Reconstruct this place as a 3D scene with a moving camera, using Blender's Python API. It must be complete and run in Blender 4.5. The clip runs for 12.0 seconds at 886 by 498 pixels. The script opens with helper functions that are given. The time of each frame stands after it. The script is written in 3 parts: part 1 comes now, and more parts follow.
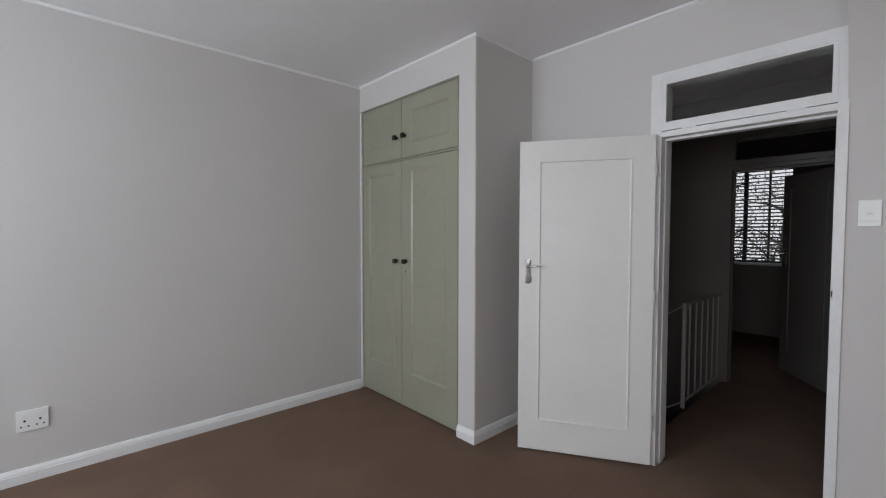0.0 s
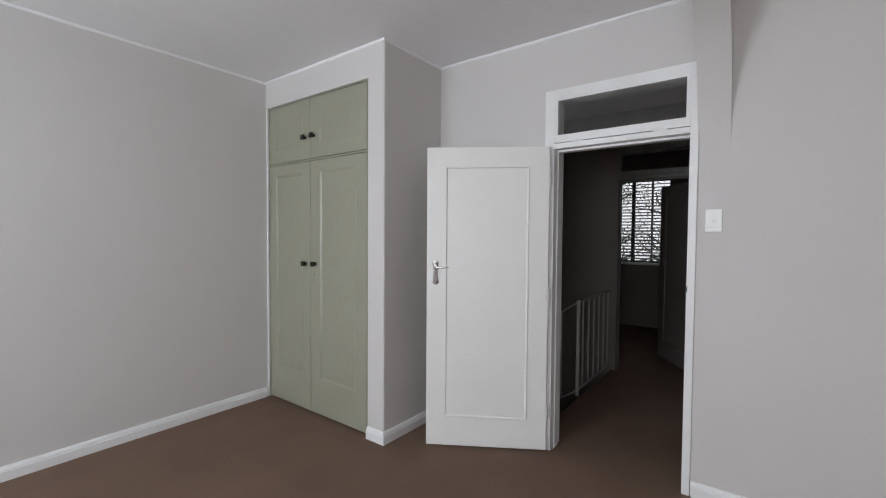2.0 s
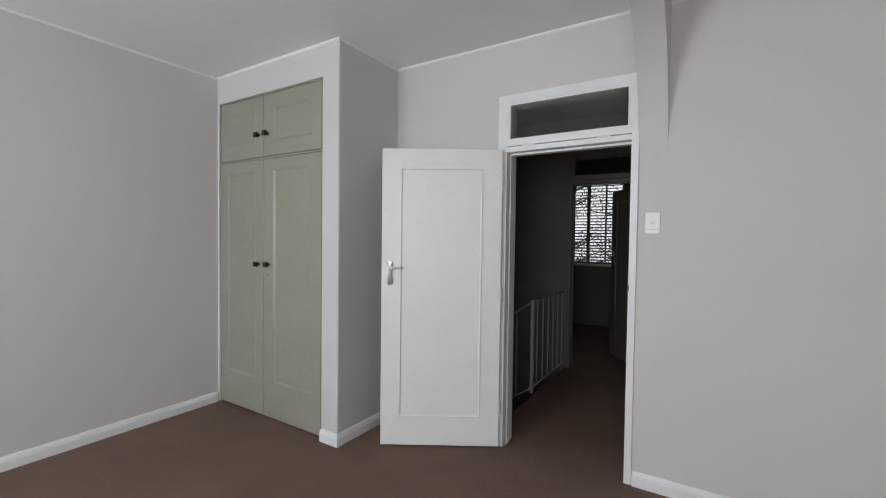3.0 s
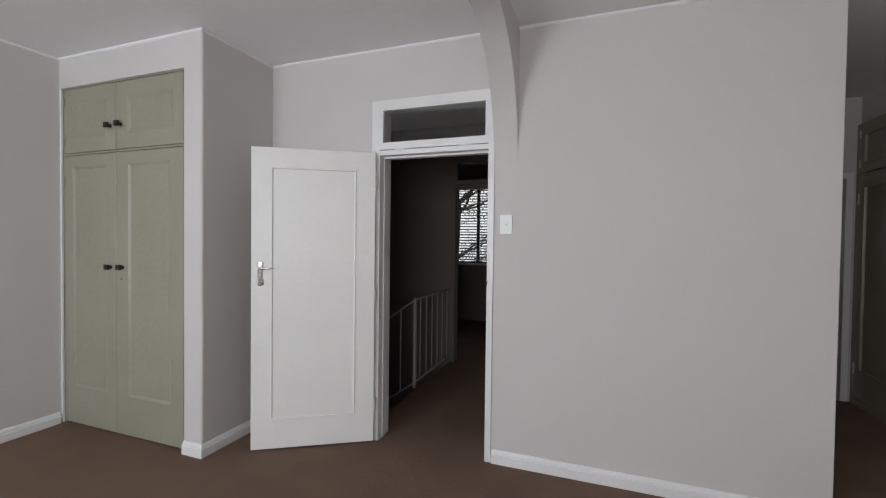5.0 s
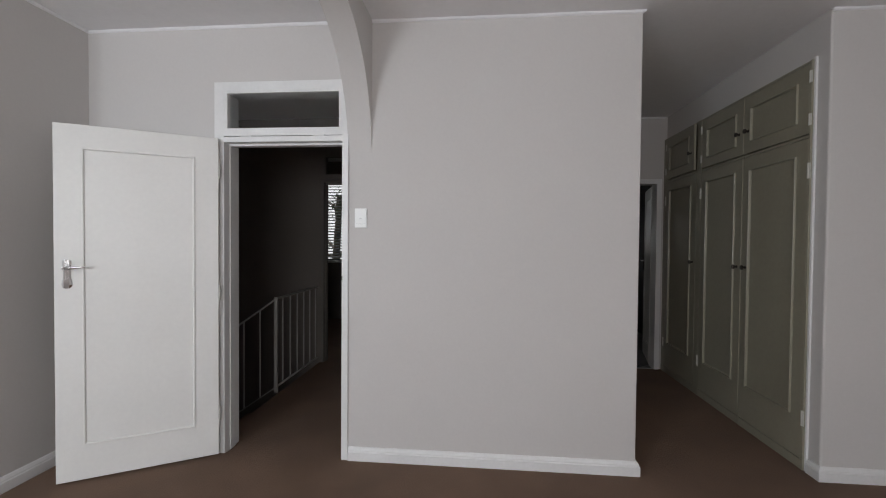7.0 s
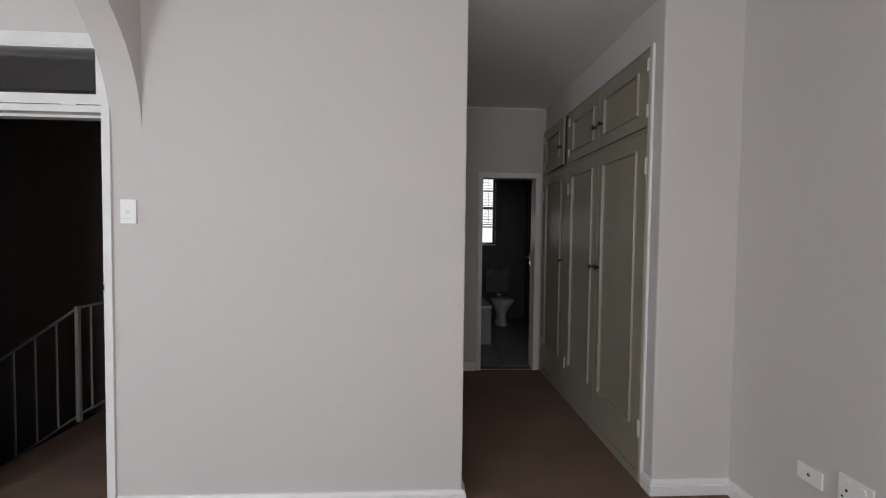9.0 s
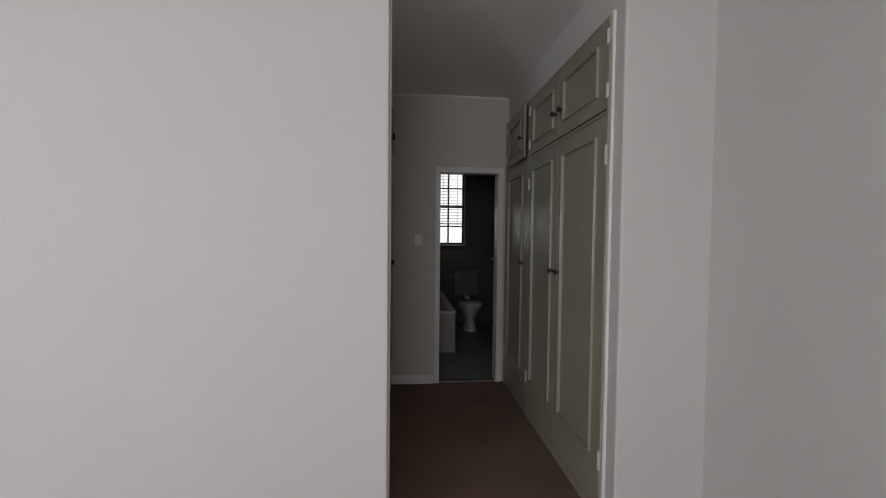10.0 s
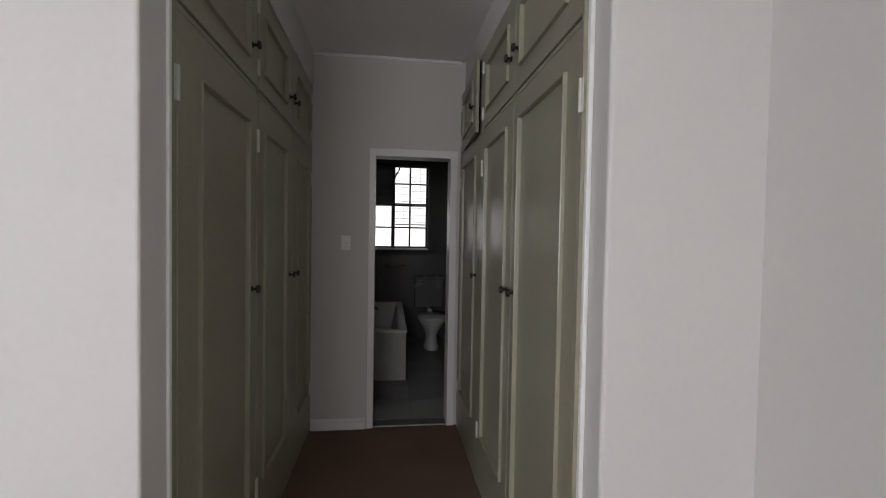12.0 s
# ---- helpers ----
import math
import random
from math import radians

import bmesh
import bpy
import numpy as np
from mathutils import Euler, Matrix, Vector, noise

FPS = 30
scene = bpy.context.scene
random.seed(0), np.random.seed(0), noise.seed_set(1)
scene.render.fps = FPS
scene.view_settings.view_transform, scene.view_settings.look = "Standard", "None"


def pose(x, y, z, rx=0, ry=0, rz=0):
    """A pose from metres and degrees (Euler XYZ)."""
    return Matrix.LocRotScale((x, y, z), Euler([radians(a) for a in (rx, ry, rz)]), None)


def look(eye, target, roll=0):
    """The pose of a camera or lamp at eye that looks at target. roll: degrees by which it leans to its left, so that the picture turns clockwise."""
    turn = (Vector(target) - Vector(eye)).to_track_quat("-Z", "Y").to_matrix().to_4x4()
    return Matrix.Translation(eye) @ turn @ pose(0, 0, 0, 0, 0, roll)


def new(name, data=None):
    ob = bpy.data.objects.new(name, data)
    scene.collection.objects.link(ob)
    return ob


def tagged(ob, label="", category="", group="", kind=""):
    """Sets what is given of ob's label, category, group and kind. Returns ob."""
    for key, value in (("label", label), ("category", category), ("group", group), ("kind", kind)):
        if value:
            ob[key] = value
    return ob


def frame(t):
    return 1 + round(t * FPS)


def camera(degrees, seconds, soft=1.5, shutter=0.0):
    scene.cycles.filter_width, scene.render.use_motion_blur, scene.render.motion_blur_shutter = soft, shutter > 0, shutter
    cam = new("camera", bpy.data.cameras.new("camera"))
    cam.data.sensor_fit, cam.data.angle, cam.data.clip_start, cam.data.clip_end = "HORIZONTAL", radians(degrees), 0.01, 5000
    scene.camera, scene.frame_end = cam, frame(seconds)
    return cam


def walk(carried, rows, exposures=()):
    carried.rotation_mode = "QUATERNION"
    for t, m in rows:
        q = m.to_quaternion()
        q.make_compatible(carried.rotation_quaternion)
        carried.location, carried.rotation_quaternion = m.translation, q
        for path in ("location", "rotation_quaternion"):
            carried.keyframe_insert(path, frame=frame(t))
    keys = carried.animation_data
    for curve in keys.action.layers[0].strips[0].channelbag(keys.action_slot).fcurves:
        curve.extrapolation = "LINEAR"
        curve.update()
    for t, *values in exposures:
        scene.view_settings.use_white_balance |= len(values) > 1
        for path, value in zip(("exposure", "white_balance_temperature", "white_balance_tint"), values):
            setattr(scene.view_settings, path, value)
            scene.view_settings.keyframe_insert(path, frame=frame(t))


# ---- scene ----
cam = camera(92.4, 12.0, soft=1.1)
PATH = [
    (0, (0.548, 0.157, 1.455), (-0.923, 1.509, 1.379), 0.1),
    (0.5, (0.554, 0.145, 1.475), (-0.831, 1.586, 1.391), 0.1),
    (1, (0.602, 0.17, 1.468), (-0.729, 1.662, 1.393), 0.3),
    (1.5, (0.628, 0.181, 1.465), (-0.643, 1.724, 1.395), 0.4),
    (2, (0.644, 0.178, 1.46), (-0.554, 1.778, 1.394), 0.4),
    (2.5, (0.676, 0.188, 1.455), (-0.458, 1.835, 1.395), 0.6),
    (4.5, (0.911, 0.208, 1.445), (0.115, 2.043, 1.399), 0.7),
    (5, (0.986, 0.211, 1.442), (0.303, 2.09, 1.401), 0.7),
    (5.5, (1.008, 0.191, 1.442), (0.456, 2.113, 1.402), 0.7),
    (6, (1.014, 0.187, 1.438), (0.584, 2.14, 1.403), 0.8),
    (6.5, (1.083, 0.205, 1.435), (0.762, 2.179, 1.396), 0.7),
    (7, (1.193, 0.264, 1.412), (1.016, 2.256, 1.371), 0.5),
    (9, (1.904, 0.676, 1.456), (2.01, 2.672, 1.384), 0.7),
    (9.5, (2.046, 0.878, 1.472), (2.209, 2.87, 1.397), 0.7),
    (10, (2.207, 1.048, 1.464), (2.391, 3.039, 1.391), 0.6),
    (10.5, (2.391, 1.239, 1.473), (2.592, 3.228, 1.4), 0.6),
    (11, (2.508, 1.479, 1.468), (2.725, 3.466, 1.398), 0.8),
    (11.5, (2.58, 1.702, 1.472), (2.812, 3.687, 1.399), 1.0),
    (12, (2.67, 1.928, 1.458), (2.918, 3.912, 1.401), 1.0),
]
EXPOSURES = [(0, -0.19, 6500, 12.9), (0.5, 0.07, 6500, 12.9), (2.5, 0.12, 6550, 12.8), (5.5, 0.06, 6650, 13.0), (7, 0.08, 6680, 13.0), (9, 0.3, 6700, 13.4), (10.5, 0.36, 6700, 13.2), (11.5, 0.65, 6700, 12.8), (12, 0.8, 6700, 12.8)]
walk(cam, [(t, look(eye, target, roll)) for t, eye, target, roll in PATH], EXPOSURES)

# ---------- world, sun, window light ----------
world = bpy.data.worlds.new("world")
scene.world = world
world.use_nodes = True
wn = world.node_tree.nodes
wl = world.node_tree.links
sky = wn.new("ShaderNodeTexSky")
sky.sky_type = 'NISHITA'
sky.sun_disc = False
sky.sun_elevation = radians(58)
sky.sun_rotation = radians(-80)
wl.new(sky.outputs[0], wn["Background"].inputs[0])
wn["Background"].inputs[1].default_value = 0.07
sun = new("sun", bpy.data.lights.new("sun", 'SUN'))
sun.data.energy = 3.0
sun.data.angle = radians(0.5)
sun.data.color = (1.0, 0.95, 0.88)
sun.matrix_world = look((-8, 0, 14), (0, 0, 0))


def window_light(eye, aim, w, h, watts, colour):
    lamp = new("window_light", bpy.data.lights.new("window_light", 'AREA'))
    lamp.data.shape = 'RECTANGLE'
    lamp.data.size, lamp.data.size_y = w, h
    lamp.data.energy = watts
    lamp.data.color = colour
    lamp.matrix_world = look(eye, aim)
    return lamp


window_light((-1.55, -2.53, 1.68), (-1.55, 0, 1.68), 1.75, 1.32, 82, (0.82, 0.925, 1.0))
# weak fill from the east, through an added window that stays out of view
window_light((3.77, -0.9, 1.68), (0, -0.9, 1.68), 1.75, 1.32, 8, (0.93, 0.97, 1.0))
window_light((1.25, -2.53, 1.68), (1.25, 0, 1.68), 1.75, 1.32, 42, (0.95, 0.97, 1.0))

# ---------- materials ----------


def material(name, colour, rough=0.6, metal=0.0, vary=0.06, scale=6.0, grain=60.0, bump=0.1, dirt=None, coat=0.0, bump_distance=0.002):
    """Paint, cloth or metal with variation at two scales and fine relief."""
    m = bpy.data.materials.new(name)
    m.use_nodes = True
    n, l = m.node_tree.nodes, m.node_tree.links
    b = n["Principled BSDF"]
    co = n.new("ShaderNodeTexCoord")
    big = n.new("ShaderNodeTexNoise")
    big.inputs["Scale"].default_value = scale
    big.inputs["Detail"].default_value = 4
    l.new(co.outputs["Object"], big.inputs["Vector"])
    fine = n.new("ShaderNodeTexNoise")
    fine.inputs["Scale"].default_value = grain
    fine.inputs["Detail"].default_value = 3
    l.new(co.outputs["Object"], fine.inputs["Vector"])
    add = n.new("ShaderNodeMath")
    add.operation = 'ADD'
    l.new(big.outputs["Fac"], add.inputs[0])
    l.new(fine.outputs["Fac"], add.inputs[1])
    ramp = n.new("ShaderNodeMapRange")
    ramp.inputs["From Min"].default_value = 0.65
    ramp.inputs["From Max"].default_value = 1.35
    l.new(add.outputs[0], ramp.inputs["Value"])
    mix = n.new("ShaderNodeMix")
    mix.data_type = 'RGBA'
    lo = dirt or tuple(c * (1 - vary * 1.5) for c in colour)
    hi = tuple(min(1, c * (1 + vary)) for c in colour)
    mix.inputs["A"].default_value = (*lo, 1)
    mix.inputs["B"].default_value = (*hi, 1)
    l.new(ramp.outputs[0], mix.inputs["Factor"])
    l.new(mix.outputs["Result"], b.inputs["Base Color"])
    rr = n.new("ShaderNodeMapRange")
    rr.inputs["To Min"].default_value = max(0.02, rough - 0.06)
    rr.inputs["To Max"].default_value = min(1, rough + 0.08)
    l.new(big.outputs["Fac"], rr.inputs["Value"])
    l.new(rr.outputs[0], b.inputs["Roughness"])
    b.inputs["Metallic"].default_value = metal
    b.inputs["Coat Weight"].default_value = coat
    if bump:
        bp = n.new("ShaderNodeBump")
        bp.inputs["Strength"].default_value = bump
        bp.inputs["Distance"].default_value = bump_distance
        l.new(add.outputs[0], bp.inputs["Height"])
        l.new(bp.outputs[0], b.inputs["Normal"])
    return m


WALL = material("wall_paint", (0.632, 0.606, 0.588), 0.65, vary=0.016, scale=1.3, grain=60, bump=0.14)
# taupe for the landing walls, darkened so the paint holds part of the shade
SHADED_WALL = material("shade_darkened_taupe", (0.22, 0.195, 0.175), 0.6, vary=0.05, scale=1.3, grain=60, bump=0.14)
# white woodwork of the far doorway, with its shade put into the colour
SHADED_TRIM = material("shade_darkened_trim", (0.21, 0.19, 0.175), 0.4, vary=0.05, scale=4, grain=40, bump=0.1)
CEIL = material("ceiling_paint", (0.88, 0.87, 0.88), 0.8, vary=0.02, scale=1.5, grain=30, bump=0.2)
TRIM = material("white_trim_paint", (0.81, 0.805, 0.80), 0.35, vary=0.03, scale=5, grain=50, bump=0.12)
DOOR = material("white_door_paint", (0.80, 0.785, 0.755), 0.38, vary=0.02, scale=4, grain=40, bump=0.1)
SAGE = material("sage_green_paint", (0.317, 0.311, 0.240), 0.32, vary=0.05, scale=3, grain=35, bump=0.12)
# sage for the passage, warm bounce off the carpet mixed into the colour
WARMED_SAGE = material("bounce_warmed_sage_paint", (0.312, 0.290, 0.222), 0.30, vary=0.05, scale=3, grain=35, bump=0.12)
CARPET = material("brown_carpet", (0.203, 0.126, 0.086), 0.95, vary=0.14, scale=2.5, grain=420, bump=0.9, bump_distance=0.006)
KNOB = material("dark_bronze", (0.035, 0.03, 0.027), 0.35, 0.6, bump=0)
CHROME = material("chrome", (0.86, 0.86, 0.87), 0.10, 1.0, vary=0.02, bump=0)
HINGE = material("painted_hinge", (0.62, 0.61, 0.56), 0.4, vary=0.05, bump=0.1)
PLASTIC = material("white_plastic", (0.87, 0.87, 0.85), 0.3, vary=0.01, bump=0)
GREY_PLASTIC = material("grey_plastic", (0.5, 0.5, 0.49), 0.35, vary=0.02, bump=0)
BLACK = material("black_slot", (0.012, 0.012, 0.012), 0.5, bump=0)
STEEL = material("dark_steel_frame", (0.03, 0.032, 0.035), 0.45, 0.2, bump=0.1)
RAIL = material("pale_painted_iron", (0.46, 0.45, 0.43), 0.4, vary=0.05, bump=0.1)
SLAT = material("dark_blind_slat", (0.10, 0.10, 0.105), 0.5, vary=0.05, bump=0)
SLAT_GREY = material("grey_blind_slat", (0.22, 0.22, 0.22), 0.5, vary=0.05, bump=0)
TILE_FLOOR = material("grey_floor_tile", (0.15, 0.146, 0.142), 0.35, vary=0.08, scale=5, grain=40, bump=0.05)
TILE_WALL = material("grey_wall_tile", (0.11, 0.11, 0.113), 0.25, vary=0.06, scale=4, grain=40, bump=0.05)
GROUT = material("grout", (0.12, 0.117, 0.113), 0.9, bump=0.2)
TILE_WHITE = material("pale_grey_bath_tile", (0.42, 0.41, 0.40), 0.25, vary=0.03, bump=0.04)
CERAMIC = material("white_ceramic", (0.70, 0.70, 0.69), 0.12, vary=0.01, bump=0)
# ceramic darkened for the cistern front, which the window above leaves in shade
SHADED_CERAMIC = material("shade_darkened_ceramic", (0.16, 0.16, 0.16), 0.25, vary=0.02, bump=0)
BARK = material("bark", (0.09, 0.07, 0.055), 0.9, vary=0.3, scale=12, grain=50, bump=0.8, bump_distance=0.02)
LEAF = material("leaf", (0.06, 0.10, 0.035), 0.55, vary=0.3, scale=4, grain=9, bump=0)
GRASS = material("lawn", (0.07, 0.10, 0.04), 0.95, vary=0.3, scale=0.3, grain=6, bump=0.4, bump_distance=0.03)
GLASS = bpy.data.materials.new("window_glass")
GLASS.use_nodes = True
_g = GLASS.node_tree.nodes["Principled BSDF"]
_g.inputs["Base Color"].default_value = (0.97, 0.98, 0.98, 1)
_g.inputs["Transmission Weight"].default_value = 1.0
_g.inputs["Roughness"].default_value = 0.02
_g.inputs["IOR"].default_value = 1.45

SKYGLOW = bpy.data.materials.new("hazy_sky")
SKYGLOW.use_nodes = True
_e = SKYGLOW.node_tree.nodes["Principled BSDF"]
_e.inputs["Base Color"].default_value = (0, 0, 0, 1)
_e.inputs["Emission Color"].default_value = (0.95, 0.98, 1.0, 1)
_e.inputs["Emission Strength"].default_value = 0.95

# ---------- mesh helpers ----------


def box(bm, x0, x1, y0, y1, z0, z1, bevel=0.0):
    r = bmesh.ops.create_cube(bm, size=1.0, matrix=Matrix.Translation(((x0 + x1) / 2, (y0 + y1) / 2, (z0 + z1) / 2)) @ Matrix.Diagonal((x1 - x0, y1 - y0, z1 - z0, 1)))
    if bevel:
        edges = list({e for v in r["verts"] for e in v.link_edges})
        bmesh.ops.bevel(bm, geom=edges, offset=bevel, segments=2, affect='EDGES', profile=0.6)
    return bm


def boxes(*rows, bevel=0.0):
    bm = bmesh.new()
    for r in rows:
        box(bm, *r, bevel=bevel)
    return bm


def soften(bm, corners, offset=0.012):
    """Rounds the upright edges that stand at the given floor points."""
    edges = [e for e in bm.edges if all(any(abs(v.co.x - x) + abs(v.co.y - y) < 1e-4 for x, y in corners) for v in e.verts) and abs(e.verts[0].co.z - e.verts[1].co.z) > 0.5]
    bmesh.ops.bevel(bm, geom=edges, offset=offset, segments=3, affect='EDGES', profile=0.5)
    return bm


def finish(name, bm, mat, smooth=False):
    me = bpy.data.meshes.new(name)
    bmesh.ops.recalc_face_normals(bm, faces=bm.faces)
    bm.to_mesh(me)
    bm.free()
    me.materials.append(mat)
    if smooth:
        for p in me.polygons:
            p.use_smooth = True
    return me


def structure(name, bm, mat, label, category):
    return tagged(new(name, finish(name, bm, mat)), label, category, kind="structure")


def thing(name, label, category, m=None, group="", kind=""):
    ob = tagged(new(name), label, category, group, kind)
    ob.empty_display_size = 0.1
    if m is not None:
        ob.matrix_world = m
    return ob


def part(name, bm, mat, parent, label="", smooth=False, m=None):
    ob = new(name, bm if isinstance(bm, bpy.types.Mesh) else finish(name, bm, mat, smooth))
    ob.parent = parent
    if m is not None:
        ob.matrix_basis = m
    if label:
        ob["label"] = label
    return ob


def lathe(bm, profile, steps=20, axis='z', m=None):
    """Turns (radius, height) pairs about an axis."""
    rings = []
    turn = {'z': Matrix(), 'y': Matrix.Rotation(radians(90), 4, 'X'), 'x': Matrix.Rotation(radians(90), 4, 'Y')}[axis]
    m = (m or Matrix()) @ turn
    for r, h in profile:
        rings.append([bm.verts.new(m @ Vector((r * math.cos(2 * math.pi * i / steps), r * math.sin(2 * math.pi * i / steps), h))) for i in range(steps)])
    for a, b in zip(rings, rings[1:]):
        for i in range(steps):
            bm.faces.new((a[i], a[(i + 1) % steps], b[(i + 1) % steps], b[i]))
    bm.faces.new(rings[0])
    bm.faces.new(rings[-1])
    return bm


def tube(bm, points, radius, steps=8, r_end=None):
    """A round bar through the points, tapering to r_end."""
    rings = []
    pts = [Vector(p) for p in points]
    r_end = radius if r_end is None else r_end
    for i, p in enumerate(pts):
        d = (pts[min(i + 1, len(pts) - 1)] - pts[max(i - 1, 0)]).normalized()
        side = d.cross(Vector((0.31, 0.17, 0.93)) if abs(d.z) < 0.9 else Vector((1, 0.1, 0))).normalized()
        up = d.cross(side)
        r = radius + (r_end - radius) * i / max(1, len(pts) - 1)
        rings.append([bm.verts.new(p + r * (side * math.cos(2 * math.pi * k / steps) + up * math.sin(2 * math.pi * k / steps))) for k in range(steps)])
    for a, b in zip(rings, rings[1:]):
        for k in range(steps):
            bm.faces.new((a[k], a[(k + 1) % steps], b[(k + 1) % steps], b[k]))
    bm.faces.new(rings[0])
    bm.faces.new(rings[-1])
    return bm


def sweep(bm, path, profile, closed=False):
    """Sweeps a profile of (out, up) along a floor path; out is to the left of the way."""
    n = len(path)
    cols = []
    for i in range(n):
        p = Vector((*path[i], 0))
        a = Vector((*path[i - 1], 0)) if i > 0 or closed else None
        b = Vector((*path[(i + 1) % n], 0)) if i < n - 1 or closed else None
        d0 = (p - a).normalized() if a is not None else (b - p).normalized()
        d1 = (b - p).normalized() if b is not None else d0
        n0, n1 = Vector((-d0.y, d0.x, 0)), Vector((-d1.y, d1.x, 0))
        mid = (n0 + n1).normalized()
        k = 1 / max(0.3, mid.dot(n0))
        cols.append([bm.verts.new(p + mid * (o * k) + Vector((0, 0, h))) for o, h in profile])
    m = len(profile)
    for i in range(n if closed else n - 1):
        a, b = cols[i], cols[(i + 1) % n]
        for j in range(m):
            bm.faces.new((a[j], a[(j + 1) % m], b[(j + 1) % m], b[j]))
    if not closed:
        bm.faces.new(cols[0])
        bm.faces.new(cols[-1])
    return bm


def ring(bm, x0, x1, z0, z1, steps):
    """A picture-frame moulding in the x-z plane that faces -y: steps of (inset, out)."""
    loops = []
    for i, o in steps:
        loops.append([bm.verts.new((x, -o, z)) for x, z in ((x0 + i, z0 + i), (x1 - i, z0 + i), (x1 - i, z1 - i), (x0 + i, z1 - i))])
    for a, b in zip(loops, loops[1:]):
        for k in range(4):
            bm.faces.new((a[k], a[(k + 1) % 4], b[(k + 1) % 4], b[k]))
    return loops[0], loops[-1]


def panelled(bm, w, h, t, u0, u1, v0, v1, sink=0.006, slope=None):
    """A slab of width w, height h and thickness t whose front, at y = 0, has one sunk panel."""
    e = 0.003
    back = [bm.verts.new((x, t, z)) for x, z in ((0, 0), (w, 0), (w, h), (0, h))]
    side = [bm.verts.new((x, e, z)) for x, z in ((0, 0), (w, 0), (w, h), (0, h))]
    front = [bm.verts.new((x, 0, z)) for x, z in ((e, e), (w - e, e), (w - e, h - e), (e, h - e))]
    lip = [bm.verts.new((x, 0, z)) for x, z in ((u0, v0), (u1, v0), (u1, v1), (u0, v1))]
    s = slope or sink
    low = [bm.verts.new((x, sink, z)) for x, z in ((u0 + s, v0 + s), (u1 - s, v0 + s), (u1 - s, v1 - s), (u0 + s, v1 - s))]
    for a, b in ((back, side), (side, front), (front, lip), (lip, low)):
        for k in range(4):
            bm.faces.new((a[k], a[(k + 1) % 4], b[(k + 1) % 4], b[k]))
    bm.faces.new(low)
    bm.faces.new(back)
    return bm


# ---------- the large structure ----------
H = 2.785
SY = -2.4
WZ0, WZ1 = 1.0, 2.36
structure("floor", boxes((-2.885, 3.672, SY, 2.905, -0.2, 0), (-0.46, 0.32, 2.905, 3.045, -0.2, 0), (2.14, 3.672, 2.905, 3.045, -0.2, 0), (2.0, 3.24, 3.045, 5.16, -0.2, 0)), CARPET,
          "worn plain brown short-pile fitted carpet", "floor")
structure("landing_floor", boxes((-0.64, 1.43, 3.045, 4.98, -0.2, 0), (-0.60, 0.26, 4.98, 5.10, -0.2, 0), (-2.6, 1.43, 5.10, 7.6, -0.2, 0)), CARPET, "plain brown carpet of the landing and far room", "floor")
structure("ceiling", boxes((-3.085, 3.9, SY - 0.2, 8.3, H, H + 0.2)), CEIL, "flat white painted plaster ceiling", "ceiling")
structure("wall_west", boxes((-3.085, -2.885, SY - 0.2, 3.045, -0.2, H)), WALL, "plain pale grey painted plaster wall", "wall")
OPEN = ((-2.45, -0.65), (0.35, 2.15))
structure("wall_south", boxes((-2.885, -2.45, SY - 0.2, SY, -0.2, H), (-0.65, 0.35, SY - 0.2, SY, -0.2, H), (2.15, 3.9, SY - 0.2, SY, -0.2, H),
                              *[(a, b, SY - 0.2, SY, -0.2, WZ0) for a, b in OPEN], *[(a, b, SY - 0.2, SY, WZ1, H) for a, b in OPEN]), WALL, "pale grey plaster wall with two windows", "wall")
structure("wall_east", soften(boxes((3.672, 3.9, SY, -1.8, -0.2, H), (3.672, 3.9, 0.0, 3.06, -0.2, H), (3.672, 3.9, -1.8, 0.0, -0.2, WZ0), (3.672, 3.9, -1.8, 0.0, WZ1, H), (3.222, 3.672, 2.96, 3.09, -0.2, H), (3.74, 3.9, 3.06, 5.155, -0.2, H)), [(3.222, 2.96)]), WALL, "plain pale grey plaster wall with a short return", "wall")
structure("wall_north", soften(boxes((-3.085, -0.50, 2.905, 3.045, -0.2, H), (0.345, 2.14, 2.905, 3.045, -0.2, H), (-0.50, 0.345, 2.905, 3.045, 2.415, H)), [(2.14, 2.905), (2.14, 3.045)], 0.008), WALL,
          "plain pale grey plaster wall with the doorway", "wall")
structure("wardrobe_surround", soften(boxes((-1.587, -1.43, 2.27, 2.905, 0, H), (-2.885, -1.587, 2.27, 2.905, 2.557, H)), [(-1.43, 2.27)]), WALL, "pale grey plaster pier and bulkhead round the wardrobe", "wall")
structure("closet_bulkhead", boxes((1.55, 2.10, 3.045, 5.155, 2.535, H)), WALL, "pale grey plaster bulkhead over the built-in cupboards", "wall")
structure("closet_bulkhead_east", boxes((3.222, 3.74, 3.09, 5.155, 2.535, H)), WALL, "pale grey plaster bulkhead over the built-in cupboards", "wall")
structure("wall_passage_end", boxes((1.43, 2.53, 5.155, 5.275, -0.2, H), (3.165, 3.9, 5.155, 5.275, -0.2, H), (2.53, 3.165, 5.155, 5.275, 2.095, H)), WALL, "pale grey plaster wall at the passage end", "wall")
# walls beyond the doorway, in the paint darkened for shade
structure("wall_landing_east", boxes((1.43, 1.55, 3.045, 5.155, -0.2, H)), SHADED_WALL, "taupe painted wall beside the landing, darkened for shade", "wall")
